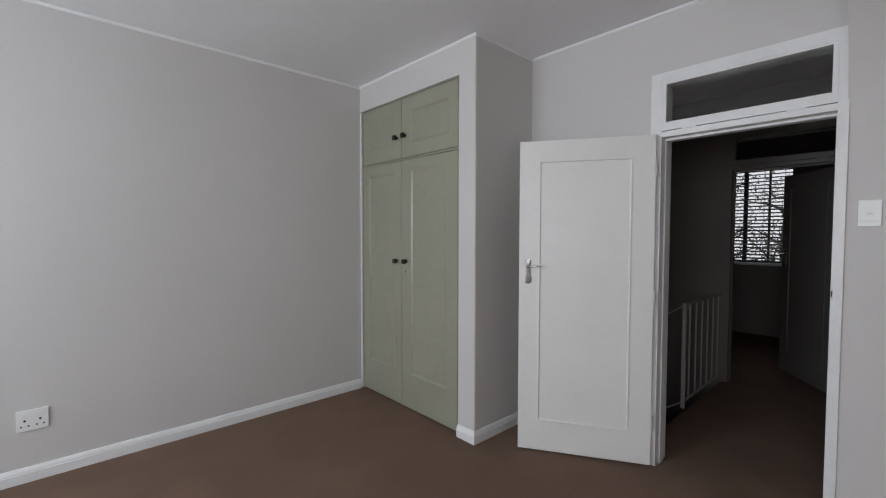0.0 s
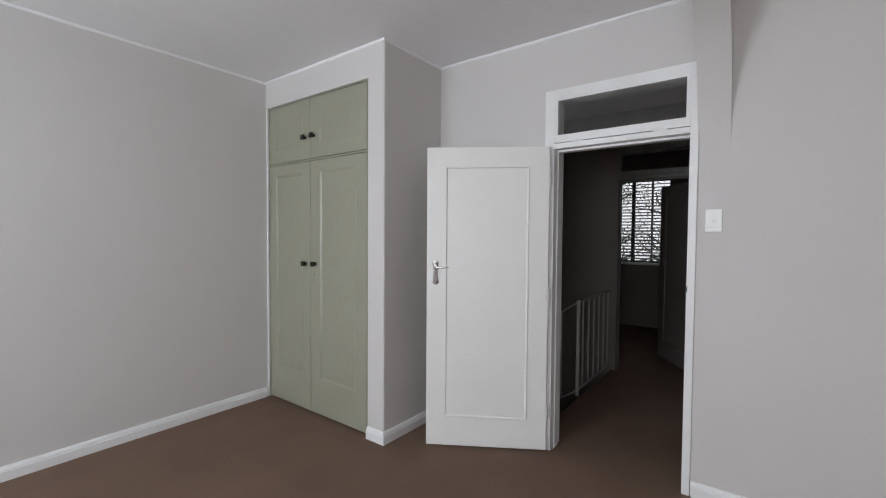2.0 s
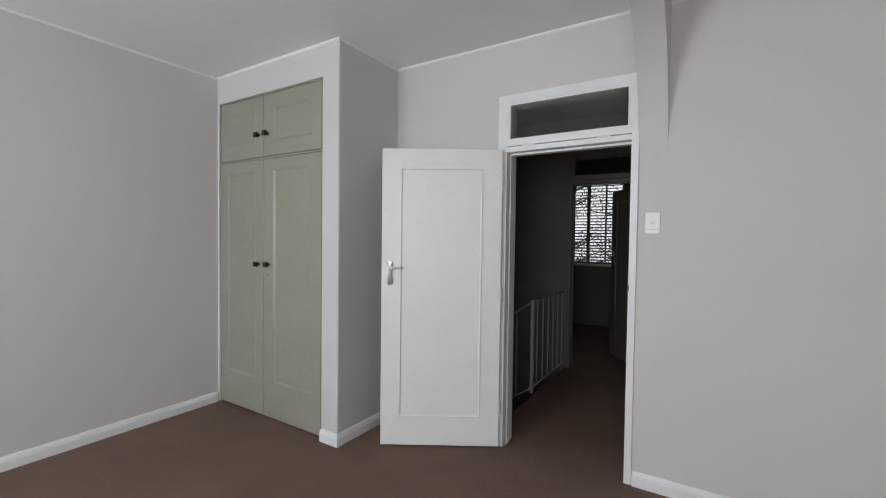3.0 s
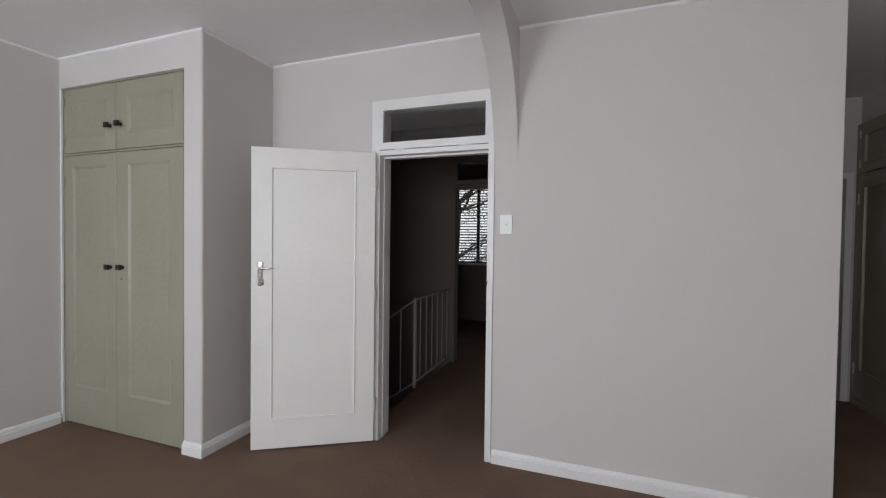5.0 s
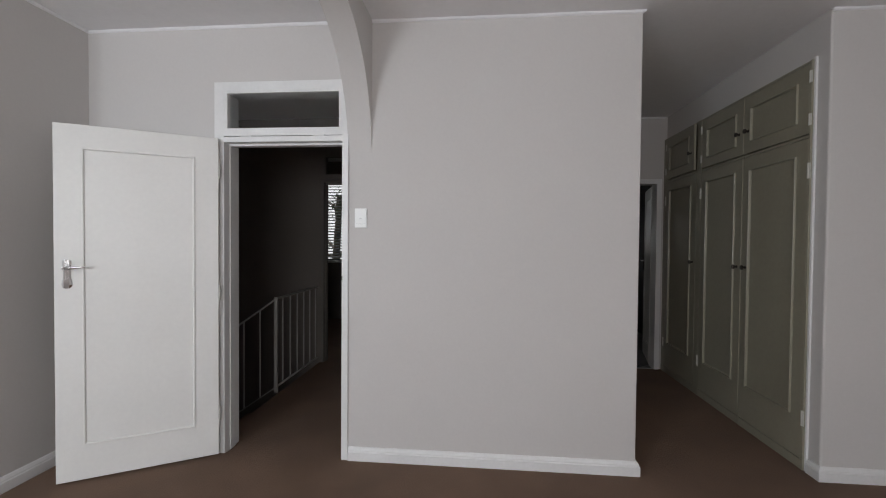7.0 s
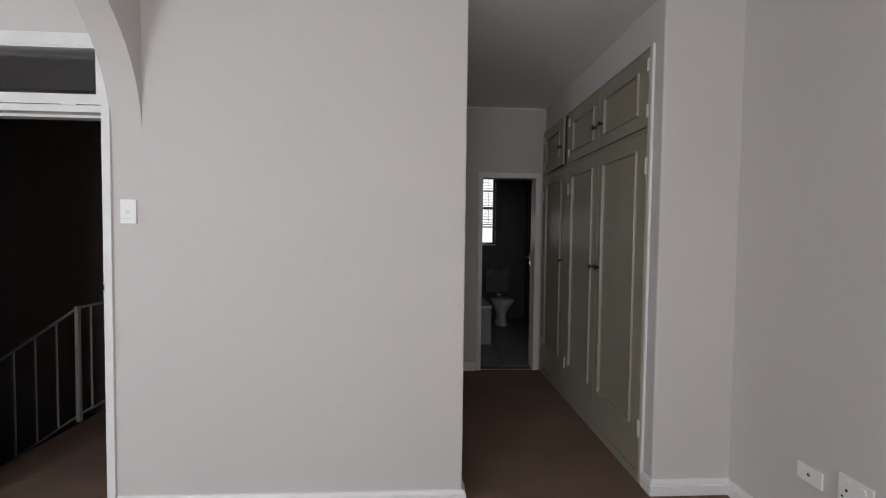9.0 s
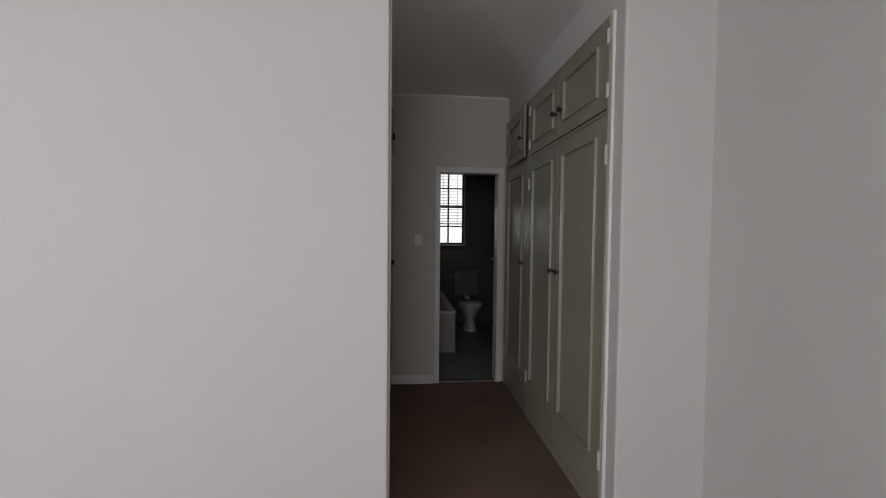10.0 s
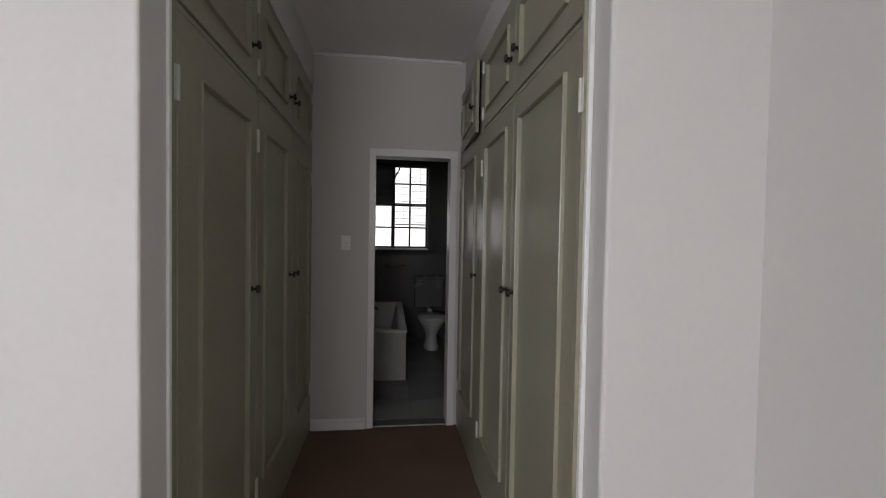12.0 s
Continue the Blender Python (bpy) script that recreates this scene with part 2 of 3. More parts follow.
structure("wall_landing_north", boxes((-3.0, -0.60, 4.98, 5.10, -3.0, H), (0.26, 1.43, 4.98, 5.10, -0.2, H), (-0.60, 0.26, 4.98, 5.10, 2.42, H)), SHADED_WALL, "taupe painted wall with a further doorway, darkened for shade", "wall")
structure("wall_landing_west", boxes((-3.1, -3.0, 3.045, 5.1, -3.0, H), (-3.1, -0.64, 2.905, 3.045, -3.0, -0.2)), SHADED_WALL, "taupe painted stairwell wall, darkened for shade", "wall")
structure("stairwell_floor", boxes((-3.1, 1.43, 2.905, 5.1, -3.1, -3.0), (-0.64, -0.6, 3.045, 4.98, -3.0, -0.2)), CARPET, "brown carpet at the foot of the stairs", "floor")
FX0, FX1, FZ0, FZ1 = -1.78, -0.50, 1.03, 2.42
structure("wall_far_room", boxes((-2.7, FX0, 7.6, 7.8, -0.2, H), (FX1, 1.53, 7.6, 7.8, -0.2, H), (FX0, FX1, 7.6, 7.8, -0.2, FZ0), (FX0, FX1, 7.6, 7.8, FZ1, H), (-2.7, -2.6, 5.1, 7.6, -0.2, H), (1.43, 1.53, 5.275, 7.6, -0.2, H)), SHADED_WALL,
          "taupe painted walls of the far room, darkened for shade", "wall")
BX0, BX1, BZ0, BZ1 = 2.05, 3.22, 1.28, 2.50
structure("wall_bathroom", boxes((1.9, BX0, 8.1, 8.3, -0.2, H), (BX1, 3.85, 8.1, 8.3, -0.2, H), (BX0, BX1, 8.1, 8.3, -0.2, BZ0), (BX0, BX1, 8.1, 8.3, BZ1, H), (1.8, 1.9, 5.275, 8.3, -0.2, H), (3.75, 3.85, 5.275, 8.1, -0.2, H)), GROUT,
          "grey tiled bathroom walls", "wall")
structure("bathroom_floor", boxes((1.9, 3.75, 5.275, 8.1, -0.2, -0.006), (2.57, 3.13, 5.16, 5.275, -0.2, 0.0)), GROUT, "grey grout bed under bathroom tiles", "floor")

# beam under the ceiling with a curved haunch down the wall
bm = bmesh.new()
prof = [(2.905, 1.93)]
for k in range(1, 37):
    a = radians(90 * k / 36)
    prof.append((2.905 - 0.66 * (1 - math.cos(a)), 1.93 + 0.73 * math.sin(a)))
prof += [(SY, 2.66), (SY, H), (2.905, H)]
sides = [[bm.verts.new((x, y, z)) for y, z in prof] for x in (0.35, 0.502)]
for k in range(len(prof)):
    j = (k + 1) % len(prof)
    bm.faces.new((sides[0][k], sides[0][j], sides[1][j], sides[1][k]))
for s in sides:
    bm.faces.new(s)
bmesh.ops.bevel(bm, geom=[e for e in bm.edges if abs(e.verts[0].co.x - e.verts[1].co.x) < 1e-4 and e.calc_length() < 0.3], offset=0.004, segments=2, affect='EDGES')
structure("ceiling_beam", bm, WALL, "pale grey plastered ceiling beam with a curved haunch", "beam")

# skirting boards and ceiling beads
SKIRT = [(0, 0), (0.022, 0), (0.022, 0.055), (0.017, 0.060), (0.017, 0.067), (0.010, 0.080), (0.006, 0.084), (0, 0.085)]
BEAD = [(0, 0), (0.016, 0), (0.012, -0.010), (0.0, -0.016)]


def wavy(path, step=0.11, amount=0.0016):
    """The same line, laid by hand: small sideways wanders between its corners."""
    rnd = random.Random(7)
    out = []
    for a, b in zip(path, path[1:]):
        d = Vector((b[0] - a[0], b[1] - a[1]))
        n = max(1, int(d.length / step))
        side = Vector((-d.y, d.x)).normalized()
        for k in range(n):
            p = Vector(a) + d * (k / n) + (side * rnd.uniform(-amount, amount) if k else Vector((0, 0)))
            out.append((p.x, p.y))
    return out + [path[-1]]


def trim(name, paths, profile, z, label, mat):
    bm = bmesh.new()
    for p in paths:
        sweep(bm, p, [(o, h + z) for o, h in profile])
    return structure(name, bm, mat, label, "trim")


trim("baseboard", [[(-2.885, 2.255), (-2.885, SY), (3.672, SY), (3.672, 2.96), (3.222, 2.96), (3.222, 3.046)],
                   [(-0.535, 2.905), (-1.43, 2.905), (-1.43, 2.27), (-1.585, 2.27)],
                   [(2.14, 3.012), (2.14, 2.905), (0.36, 2.905)],
                   [(2.505, 5.155), (2.10, 5.155)]], SKIRT, 0.0, "white painted moulded skirting board", TRIM)
trim("cornice", [wavy(p) for p in [[(-1.43, 2.905), (-1.43, 2.27), (-2.885, 2.27), (-2.885, SY), (0.35, SY)], [(0.35, 2.905), (-1.43, 2.905)],
                 [(0.502, SY), (3.672, SY), (3.672, 2.96), (3.222, 2.96)], [(2.14, 3.0), (2.14, 2.905), (0.502, 2.905)], [(3.195, 5.155), (2.10, 5.155)]]], BEAD, H - 0.001,
     "thin white bead along the ceiling edge", CEIL)
trim("landing_baseboard", [[(1.43, 4.98), (0.27, 4.98)], [(1.43, 3.045), (1.43, 4.98)]], SKIRT, 0.0, "white painted skirting board on the landing", TRIM)

# ---------- door frames and doors ----------


def door_frame(name, x0, x1, y0, y1, top, head, label, right=0.04, left=0.065, proud=0.014, paint=None):
    """A painted frame with a glazed transom light over the door."""
    paint = paint or TRIM
    f = thing(name, label, "door frame", kind="structure")
    part("jamb", boxes((x0, x0 + left, y0 - proud, y1 + proud, 0, top), bevel=0.0008), paint, f)
    part("jamb", boxes((x1 - right, x1, y0 - proud, y1 + proud, 0, top), bevel=0.0008), paint, f)
    part("stop", boxes((x0 + left, x0 + left + 0.008, y0 + 0.045, y0 + 0.10, 0, head - 0.014), (x1 - right - 0.008, x1 - right, y0 + 0.045, y0 + 0.10, 0, head - 0.014), (x0 + left, x1 - right, y0 + 0.045, y0 + 0.10, head - 0.014, head), bevel=0.002), paint, f)
    part("head", boxes((x0 + left, x1 - right, y0 - proud, y1 + proud, top - 0.06, top), bevel=0.0008), paint, f)
    part("transom_bar", boxes((x0 + left, x1 - right, y0 - proud, y1 + proud, head, head + 0.034), bevel=0.0008), paint, f)
    a, b, c, d = x0 + left + 0.0002, x1 - right - 0.0002, head + 0.0385, top - 0.0606
    sash = part("transom_sash", boxes((a, a + 0.022, y0 - 0.0137, y0 + 0.036, c, d), (b - 0.022, b, y0 - 0.0137, y0 + 0.036, c, d), (a + 0.022, b - 0.022, y0 - 0.0137, y0 + 0.036, c, c + 0.05), (a + 0.022, b - 0.022, y0 - 0.0137, y0 + 0.036, d - 0.012, d), bevel=0.0008), paint, f)
    for x in (a + 0.11, b - 0.19):
        part("hinge", boxes((x, x + 0.075, y0 - 0.0160, y0 - 0.004, c - 0.006, c + 0.006), bevel=0.002), paint, sash, "painted-over butt hinge")
    part("transom_glass", boxes((a + 0.02, b - 0.02, y0 + 0.018, y0 + 0.022, c + 0.048, d - 0.01)), GLASS, sash, "dark clear glass pane")
    return f


def waisted_plate(u, z):
    """A back plate with a wider crown, a waist and a rounded foot, domed towards the middle."""
    bm = bmesh.new()
    steps = [(0.056, 0.013), (0.052, 0.020), (0.034, 0.021), (0.018, 0.017), (-0.03, 0.0165), (-0.05, 0.018), (-0.060, 0.023), (-0.085, 0.024), (-0.098, 0.020), (-0.105, 0.010)]
    rings = []
    for dz, w in steps:
        rings.append([bm.verts.new((u + k * w, y, z + dz)) for k, y in ((-1, 0.0), (-1, -0.004), (-0.55, -0.009), (0.55, -0.009), (1, -0.004), (1, 0.0))])
    for a, b in zip(rings, rings[1:]):
        for i in range(5):
            bm.faces.new((a[i], a[i + 1], b[i + 1], b[i]))
    bm.faces.new(rings[0][::-1])
    bm.faces.new(rings[-1])
    bmesh.ops.recalc_face_normals(bm, faces=bm.faces)
    return bm


def lever_handle(parent, u, z, flip=1):
    """A chrome lever on a long back plate with a keyhole, on the face y = 0."""
    plate = part("back_plate", waisted_plate(u, z), CHROME, parent, "polished chrome lever handle plate")
    bm = bmesh.new()
    lathe(bm, [(0.014, 0.006), (0.014, 0.014), (0.010, 0.018), (0.010, 0.05)], 16, 'y', Matrix.Translation((u, 0, z + 0.012)))
    part("rose", bm, CHROME, plate, smooth=False)
    bm = bmesh.new()
    tube(bm, [(u, -0.046, z + 0.012), (u + flip * 0.03, -0.05, z + 0.012), (u + flip * 0.075, -0.05, z + 0.016), (u + flip * 0.098, -0.049, z + 0.018)], 0.0095, 10, 0.004)
    part("lever", bm, CHROME, plate, smooth=True)
    bm = bmesh.new()
    lathe(bm, [(0.0065, 0.0), (0.0065, 0.0088)], 12, 'y', Matrix.Translation((u, 0, z - 0.062)))
    box(bm, u - 0.0025, u + 0.0025, -0.0088, 0, z - 0.085, z - 0.062)
    part("keyhole", bm, BLACK, plate, "black keyhole")


def room_door(name, label, m, w=0.815, h=2.035, t=0.04, handle_z=1.212, paint=None):
    """A one-panel door; local x from the lock edge to the hinge, front at y = 0."""
    paint = paint or DOOR
    d = thing(name, label, "door", m, kind="structure")
    bm = panelled(bmesh.new(), w, h, t, 0.131, 0.678, 0.205, 1.90, 0.003)
    part("leaf", bm, paint, d)
    bm = bmesh.new()
    ring(bm, 0.125, 0.684, 0.199, 1.906, [(0, -0.001), (0, 0.004), (0.004, 0.006), (0.009, 0.005), (0.012, 0.001), (0.014, -0.005)])
    part("panel_moulding", bm, paint, d, "raised panel moulding")
    bm = boxes((0.137, 0.684, t - 0.0005, t + 0.006, 0.205, 0.217), (0.137, 0.684, t - 0.0005, t + 0.006, 1.888, 1.90), (0.137, 0.149, t - 0.0005, t + 0.006, 0.217, 1.888), (0.672, 0.684, t - 0.0005, t + 0.006, 0.217, 1.888))
    part("back_moulding", bm, paint, d)
    lever_handle(d, 0.058, handle_z, 1)
    for z in (0.22, 1.0, 1.78):
        bm = bmesh.new()
        lathe(bm, [(0.006, 0), (0.006, 0.09)], 10, 'z', Matrix.Translation((w + 0.004, 0.003, z)))
        part("hinge", bm, HINGE, d, "painted butt hinge")
    return d


door_frame("door_frame_1", -0.535, 0.355, 2.905, 3.045, 2.42, 2.035, "white painted door frame with a glazed transom")
room_door("door_1", "white painted one-panel door standing wide open", pose(-1.178, 2.428, 0.015, 0, 0, 31.35))
sp = thing("strike_plate", "small metal strike plate set in the jamb", "strike plate")
part("plate", boxes((0.3135, 0.3155, 2.895, 2.925, 1.13, 1.20), (0.3135, 0.3205, 2.889, 2.8915, 1.14, 1.19)), HINGE, sp)
part("latch_hole", boxes((0.3125, 0.3136, 2.902, 2.918, 1.155, 1.18), (0.3143, 0.3195, 2.8882, 2.8892, 1.152, 1.180)), BLACK, sp, "dark latch hole")
# this frame and door are dark by paint, standing in for the dim landing
door_frame("door_frame_2", -0.622, 0.262, 4.98, 5.10, 2.42, 2.06, "painted frame of the far doorway with transom, darkened for shade", left=0.03, paint=SHADED_TRIM)
room_door("door_2", "white one-panel door open into the far room, darkened for shade", pose(-0.335, 5.86, 0.015, 0, 0, -54), paint=SHADED_TRIM)

# bathroom door frame and its open door
f = thing("door_frame_3", "narrow white painted bathroom door frame", "door frame", kind="structure")
part("jamb", boxes((2.512, 2.557, 5.140, 5.285, 0, 2.052), bevel=0.003), TRIM, f)
part("jamb", boxes((3.120, 3.172, 5.140, 5.285, 0, 2.052), bevel=0.003), TRIM, f)
part("head", boxes((2.512, 3.172, 5.140, 5.285, 2.052, 2.107), bevel=0.003), TRIM, f)
part("threshold", boxes((2.557, 3.120, 5.158, 5.172, 0, 0.006), bevel=0.002), GREY_PLASTIC, f, "thin metal threshold strip")
d = thing("door_3", "white painted bathroom door standing open", "door", pose(3.263, 5.872, 0.015, 0, 0, -104), kind="structure")
part("leaf", panelled(bmesh.new(), 0.60, 2.03, 0.038, 0.11, 0.49, 0.2, 1.9, 0.005), DOOR, d)
lever_handle(d, 0.05, 1.15, 1)

# ---------- built-in wardrobe and cupboards ----------


def cupboard_knob(parent, u, z, square=False):
    k = part("knob", bmesh_knob(square), KNOB, parent, "dark square metal knob" if square else "dark turned metal knob", smooth=False, m=Matrix.Translation((u, 0, z)))
    return k


knob_meshes = {}


def bmesh_knob(square):
    if square not in knob_meshes:
        bm = bmesh.new()
        lathe(bm, [(0.012, 0.0), (0.012, 0.003), (0.006, 0.006), (0.006, 0.018), (0.0165, 0.022), (0.018, 0.027), (0.016, 0.033), (0.008, 0.035)], 16, 'y')
        if square:
            box(bm, -0.019, 0.019, -0.040, -0.022, -0.019, 0.019, bevel=0.003)
        knob_meshes[square] = finish("knob", bm, KNOB)
    return knob_meshes[square]


def butt_hinge(parent, u, z, h, mat):
    bm = boxes((u - 0.013, u + 0.013, -0.0025, 0.0005, z - h / 2, z + h / 2))
    lathe(bm, [(0.0055, -h / 2), (0.0055, -h / 6), (0.0045, -h / 6 + 0.001), (0.0055, -h / 6 + 0.002), (0.0055, h / 6), (0.0045, h / 6 + 0.001), (0.0055, h / 6 + 0.002), (0.0055, h / 2)], 8, 'z', Matrix.Translation((u, -0.004, z)))
    part("hinge", bm, mat, parent, "painted butt hinge")


def cupboard_door(parent, x0, x1, z0, z1, inset, knob_u, knob_z, hinge_u=None, square=False, keyhole=False, swing=0.0, edge=(0.1, 0.1), bead=0.013, hinge_paint=None, paint=None):
    """One framed cupboard door with a bead-edged sunk panel."""
    paint = paint or SAGE
    w, h = x1 - x0, z1 - z0
    base = Matrix.Translation((x0, 0, z0))
    if swing:
        base = base @ Matrix.Rotation(radians(swing), 4, 'Z')
    a, b = inset
    d = part("door", panelled(bmesh.new(), w, h, 0.02, a, w - b, edge[0], h - edge[1], min(0.007, bead) or 0.009, 0 if bead else 0.020), paint, parent, m=base)
    if bead:
        bm = bmesh.new()
        ring(bm, a - 0.004, w - b + 0.004, edge[0] - 0.004, h - edge[1] + 0.004, [(0, -0.001), (0.001, bead * 0.75), (0.003, bead), (0.008, bead), (0.010, bead * 0.6), (0.012, -0.006)])
        part("panel_moulding", bm, paint, d)
    cupboard_knob(d, knob_u - x0, knob_z - z0, square)
    if hinge_u is not None:
        for z in ((z0 + 0.085, z1 - 0.085) if h < 0.7 else (z0 + 0.26, z1 - 0.20)):
            butt_hinge(d, hinge_u - x0, z - z0, 0.07 if h < 0.7 else 0.095, hinge_paint or HINGE)
    if keyhole:
        bm = bmesh.new()
        lathe(bm, [(0.006, -0.001), (0.006, 0.002)], 10, 'y', Matrix.Translation((knob_u - x0 - 0.015, 0, knob_z - z0 - 0.085)))
        part("keyhole", bm, BLACK, d, "small dark keyhole")
    return d


# bedroom wardrobe in the corner: local x along the wall, front at y = 0
wd = thing("wardrobe", "sage green painted built-in wardrobe with four doors", "wardrobe", Matrix.Translation((-2.885, 2.285, 0)))
part("body", boxes((0.0, 1.298, 0.06, 0.62, 0, 2.557)), SAGE, wd)
part("frame", boxes((0.0, 0.03, 0.002, 0.024, 0.0, 2.557), (1.274, 1.298, 0.002, 0.024, 0.0, 2.557), (0.03, 1.274, 0.002, 0.024, 2.549, 2.557), (0.03, 1.274, 0.002, 0.024, 2.0495, 2.063)), SAGE, wd)
cupboard_door(wd, 0.033, 0.608, 0.012, 2.046, (0.09, 0.10), 0.552, 1.219, 0.030, True, edge=(0.28, 0.085), bead=0, hinge_paint=SAGE)
cupboard_door(wd, 0.612, 1.271, 0.012, 2.046, (0.12, 0.12), 0.678, 1.221, 1.274, True, True, edge=(0.28, 0.085), bead=0, hinge_paint=SAGE)
cupboard_door(wd, 0.033, 0.608, 2.0675, 2.546, (0.09, 0.10), 0.552, 2.239, 0.030, True, edge=(0.105, 0.11), bead=0, hinge_paint=SAGE)
cupboard_door(wd, 0.612, 1.271, 2.0675, 2.545, (0.12, 0.09), 0.662, 2.242, 1.274, True, edge=(0.105, 0.11), bead=0, hinge_paint=SAGE)


structure("wardrobe_filler", boxes((-2.8845, -2.868, 2.270, 2.284, 0.0, 2.557), bevel=0.002), TRIM, "pale painted filler strip beside the wardrobe", "trim")


def cupboard_bank(name, label, m, length, doors, posts, group):
    """A run of full-height cupboards with smaller doors above: (x0, x1, near inset, far inset, knob, hinge)."""
    c = thing(name, label, "cupboard", m, group)
    part("body", boxes((0, length, 0.05, 0.5, 0, 2.535)), WARMED_SAGE, c)
    rows = [(0, doors[0][0] - 0.002, 0.0, 0.024, 0, 2.535), (doors[-1][1] + 0.002, length, 0.0, 0.024, 0, 2.535)]
    rows += [(a, b, 0.0, 0.024, 0, 2.535) for a, b in posts]
    for r in rows:
        part("stile", boxes(r), WARMED_SAGE, c)
    for a, b, _, _, _, _ in doors:
        for z0, z1 in ((2.063, 2.080), (0.0, 0.06), (2.522, 2.535)):
            part("rail", boxes((a, b, 0.003, 0.024, z0, z1)), WARMED_SAGE, c)
    return c


east = cupboard_bank("passage_cupboard", "tall sage built-in cupboards with panelled doors, colour warmed for carpet bounce", pose(3.196, 5.155, 0, 0, 0, -90), 2.088,
                     [(0.055, 0.715, 0, 0, 0, 0), (0.80, 1.415, 0, 0, 0, 0), (1.42, 2.075, 0, 0, 0, 0)], [(0.719, 0.796)], "passage cupboards")
E1, E2, E3 = (1.420, 2.078), (0.798, 1.416), (0.055, 0.715)
for (a, b), inset, knob, hinge in ((E1, (0.09, 0.10), 1.475, 2.083), (E2, (0.10, 0.09), 1.365, 0.793), (E3, (0.10, 0.10), 0.660, 0.052)):
    cupboard_door(east, a, b, 0.065, 2.060, inset, knob, 1.225, hinge, edge=(0.26, 0.10), paint=WARMED_SAGE)
    cupboard_door(east, a, b, 2.088, 2.520, inset, knob, 2.255, hinge, edge=(0.085, 0.10), swing=0.0 if a != E3[0] else -2.6, paint=WARMED_SAGE)

west = cupboard_bank("passage_cupboard", "tall sage built-in cupboards with panelled doors, colour warmed for carpet bounce", pose(2.095, 3.047, 0, 0, 0, 90), 2.108,
                     [(0.118, 0.810, 0, 0, 0, 0), (0.828, 1.473, 0, 0, 0, 0), (1.477, 2.073, 0, 0, 0, 0)], [(0.812, 0.826)], "passage cupboards")
for (a, b), inset, knob, hinge in (((0.120, 0.810), (0.13, 0.115), 0.748, 0.115), ((0.828, 1.473), (0.085, 0.155), 1.418, 0.821), ((1.477, 2.071), (0.13, 0.10), 1.533, 2.075)):
    cupboard_door(west, a, b, 0.065, 2.060, inset, knob, 1.225, hinge, edge=(0.26, 0.145), paint=WARMED_SAGE)
    cupboard_door(west, a, b, 2.088, 2.520, inset, knob, 2.24, hinge, edge=(0.085, 0.10), paint=WARMED_SAGE)
structure("closet_architrave", boxes((3.207, 3.221, 3.050, 3.0665, 0.0, 2.55), (2.06, 2.147, 3.016, 3.030, 0.0, 2.56), bevel=0.003), TRIM, "white painted edge strips beside the cupboards", "trim")

# ---------- switches and sockets ----------


def wall_plate(name, label, category, m, w, h, group=""):
    s = thing(name, label, category, m, group)
    part("plate", boxes((-w / 2, w / 2, -0.009, 0, -h / 2, h / 2), bevel=0.003), PLASTIC, s)
    return s


def light_switch(m, w=0.078, h=0.122, label="white plastic light switch plate on the wall"):
    s = wall_plate("light_switch", label, "light switch", m, w, h, "light switches")
    part("rocker", boxes((-0.011, 0.011, -0.0125, -0.008, -0.011, 0.009), bevel=0.002), PLASTIC, s)
    part("rocker_mark", boxes((-0.007, 0.007, -0.0131, -0.0124, -0.0035, -0.001)), KNOB if h < 0.11 else GREY_PLASTIC, s)
    part("trim_line", boxes((-w / 2 + 0.006, w / 2 - 0.006, -0.0095, -0.0085, -h / 2 + 0.024, -h / 2 + 0.0252)), GREY_PLASTIC, s)
    return s


def socket(m, label):
    s = wall_plate("wall_socket", label, "socket", m, 0.138, 0.120, "wall sockets")
    for k in (-0.033, 0.033):
        for dx, dz, r in ((0, 0.004, 0.0062), (-0.0155, -0.027, 0.0048), (0.0155, -0.027, 0.0048)):
            bm = bmesh.new()
            lathe(bm, [(r, 0.0), (r, 0.0098)], 12, 'y', Matrix.Translation((k + dx, 0, dz - 0.004)))
            part("socket_hole", bm, BLACK, s, "dark socket hole")
        part("rocker", boxes((k - 0.011, k + 0.011, -0.0125, -0.008, 0.026, 0.044), bevel=0.002), PLASTIC, s)
    return s


light_switch(pose(0.435, 2.905, 1.548))
light_switch(pose(2.346, 5.155, 1.402), 0.07, 0.108, "small white light switch by the bathroom door")
socket(pose(-2.885, 0.045, 0.358, 0, 0, 90), "white plastic double wall socket with switches")
socket(pose(3.672, 2.263, 0.42, 0, 0, -90), "white plastic double wall socket above the skirting")
aer = wall_plate("aerial_socket", "white plastic aerial outlet plate above the skirting", "socket", pose(3.672, 2.463, 0.39, 0, 0, -90), 0.122, 0.076, "wall sockets")
bm = bmesh.new()
lathe(bm, [(0.008, 0.0), (0.008, 0.012), (0.004, 0.012), (0.004, 0.016)], 14, 'y')
part("connector", bm, CHROME, aer, "round metal connector")

# ---------- landing: stairs and balustrade ----------
st = thing("staircase", "brown carpeted stairs going down from the landing", "stairs", kind="structure")
for k in range(9):
    part("step", boxes((-0.66 - 0.25 * (k + 1), -0.64 - 0.25 * k, 3.05, 3.95, -0.18 * (k + 2), -0.18 * (k + 1)), bevel=0.008), CARPET, st)
bal = thing("balustrade", "pale painted iron stair balustrade with thin balusters", "balustrade")
NX, NY = -0.668, 3.993
part("newel", boxes((NX - 0.014, NX + 0.014, NY - 0.014, NY + 0.014, 0.0, 0.878), bevel=0.003), RAIL, bal, "square pale newel post")
part("handrail", boxes((NX - 0.018, NX + 0.018, NY + 0.014, 4.98, 0.858, 0.872), bevel=0.003), RAIL, bal)
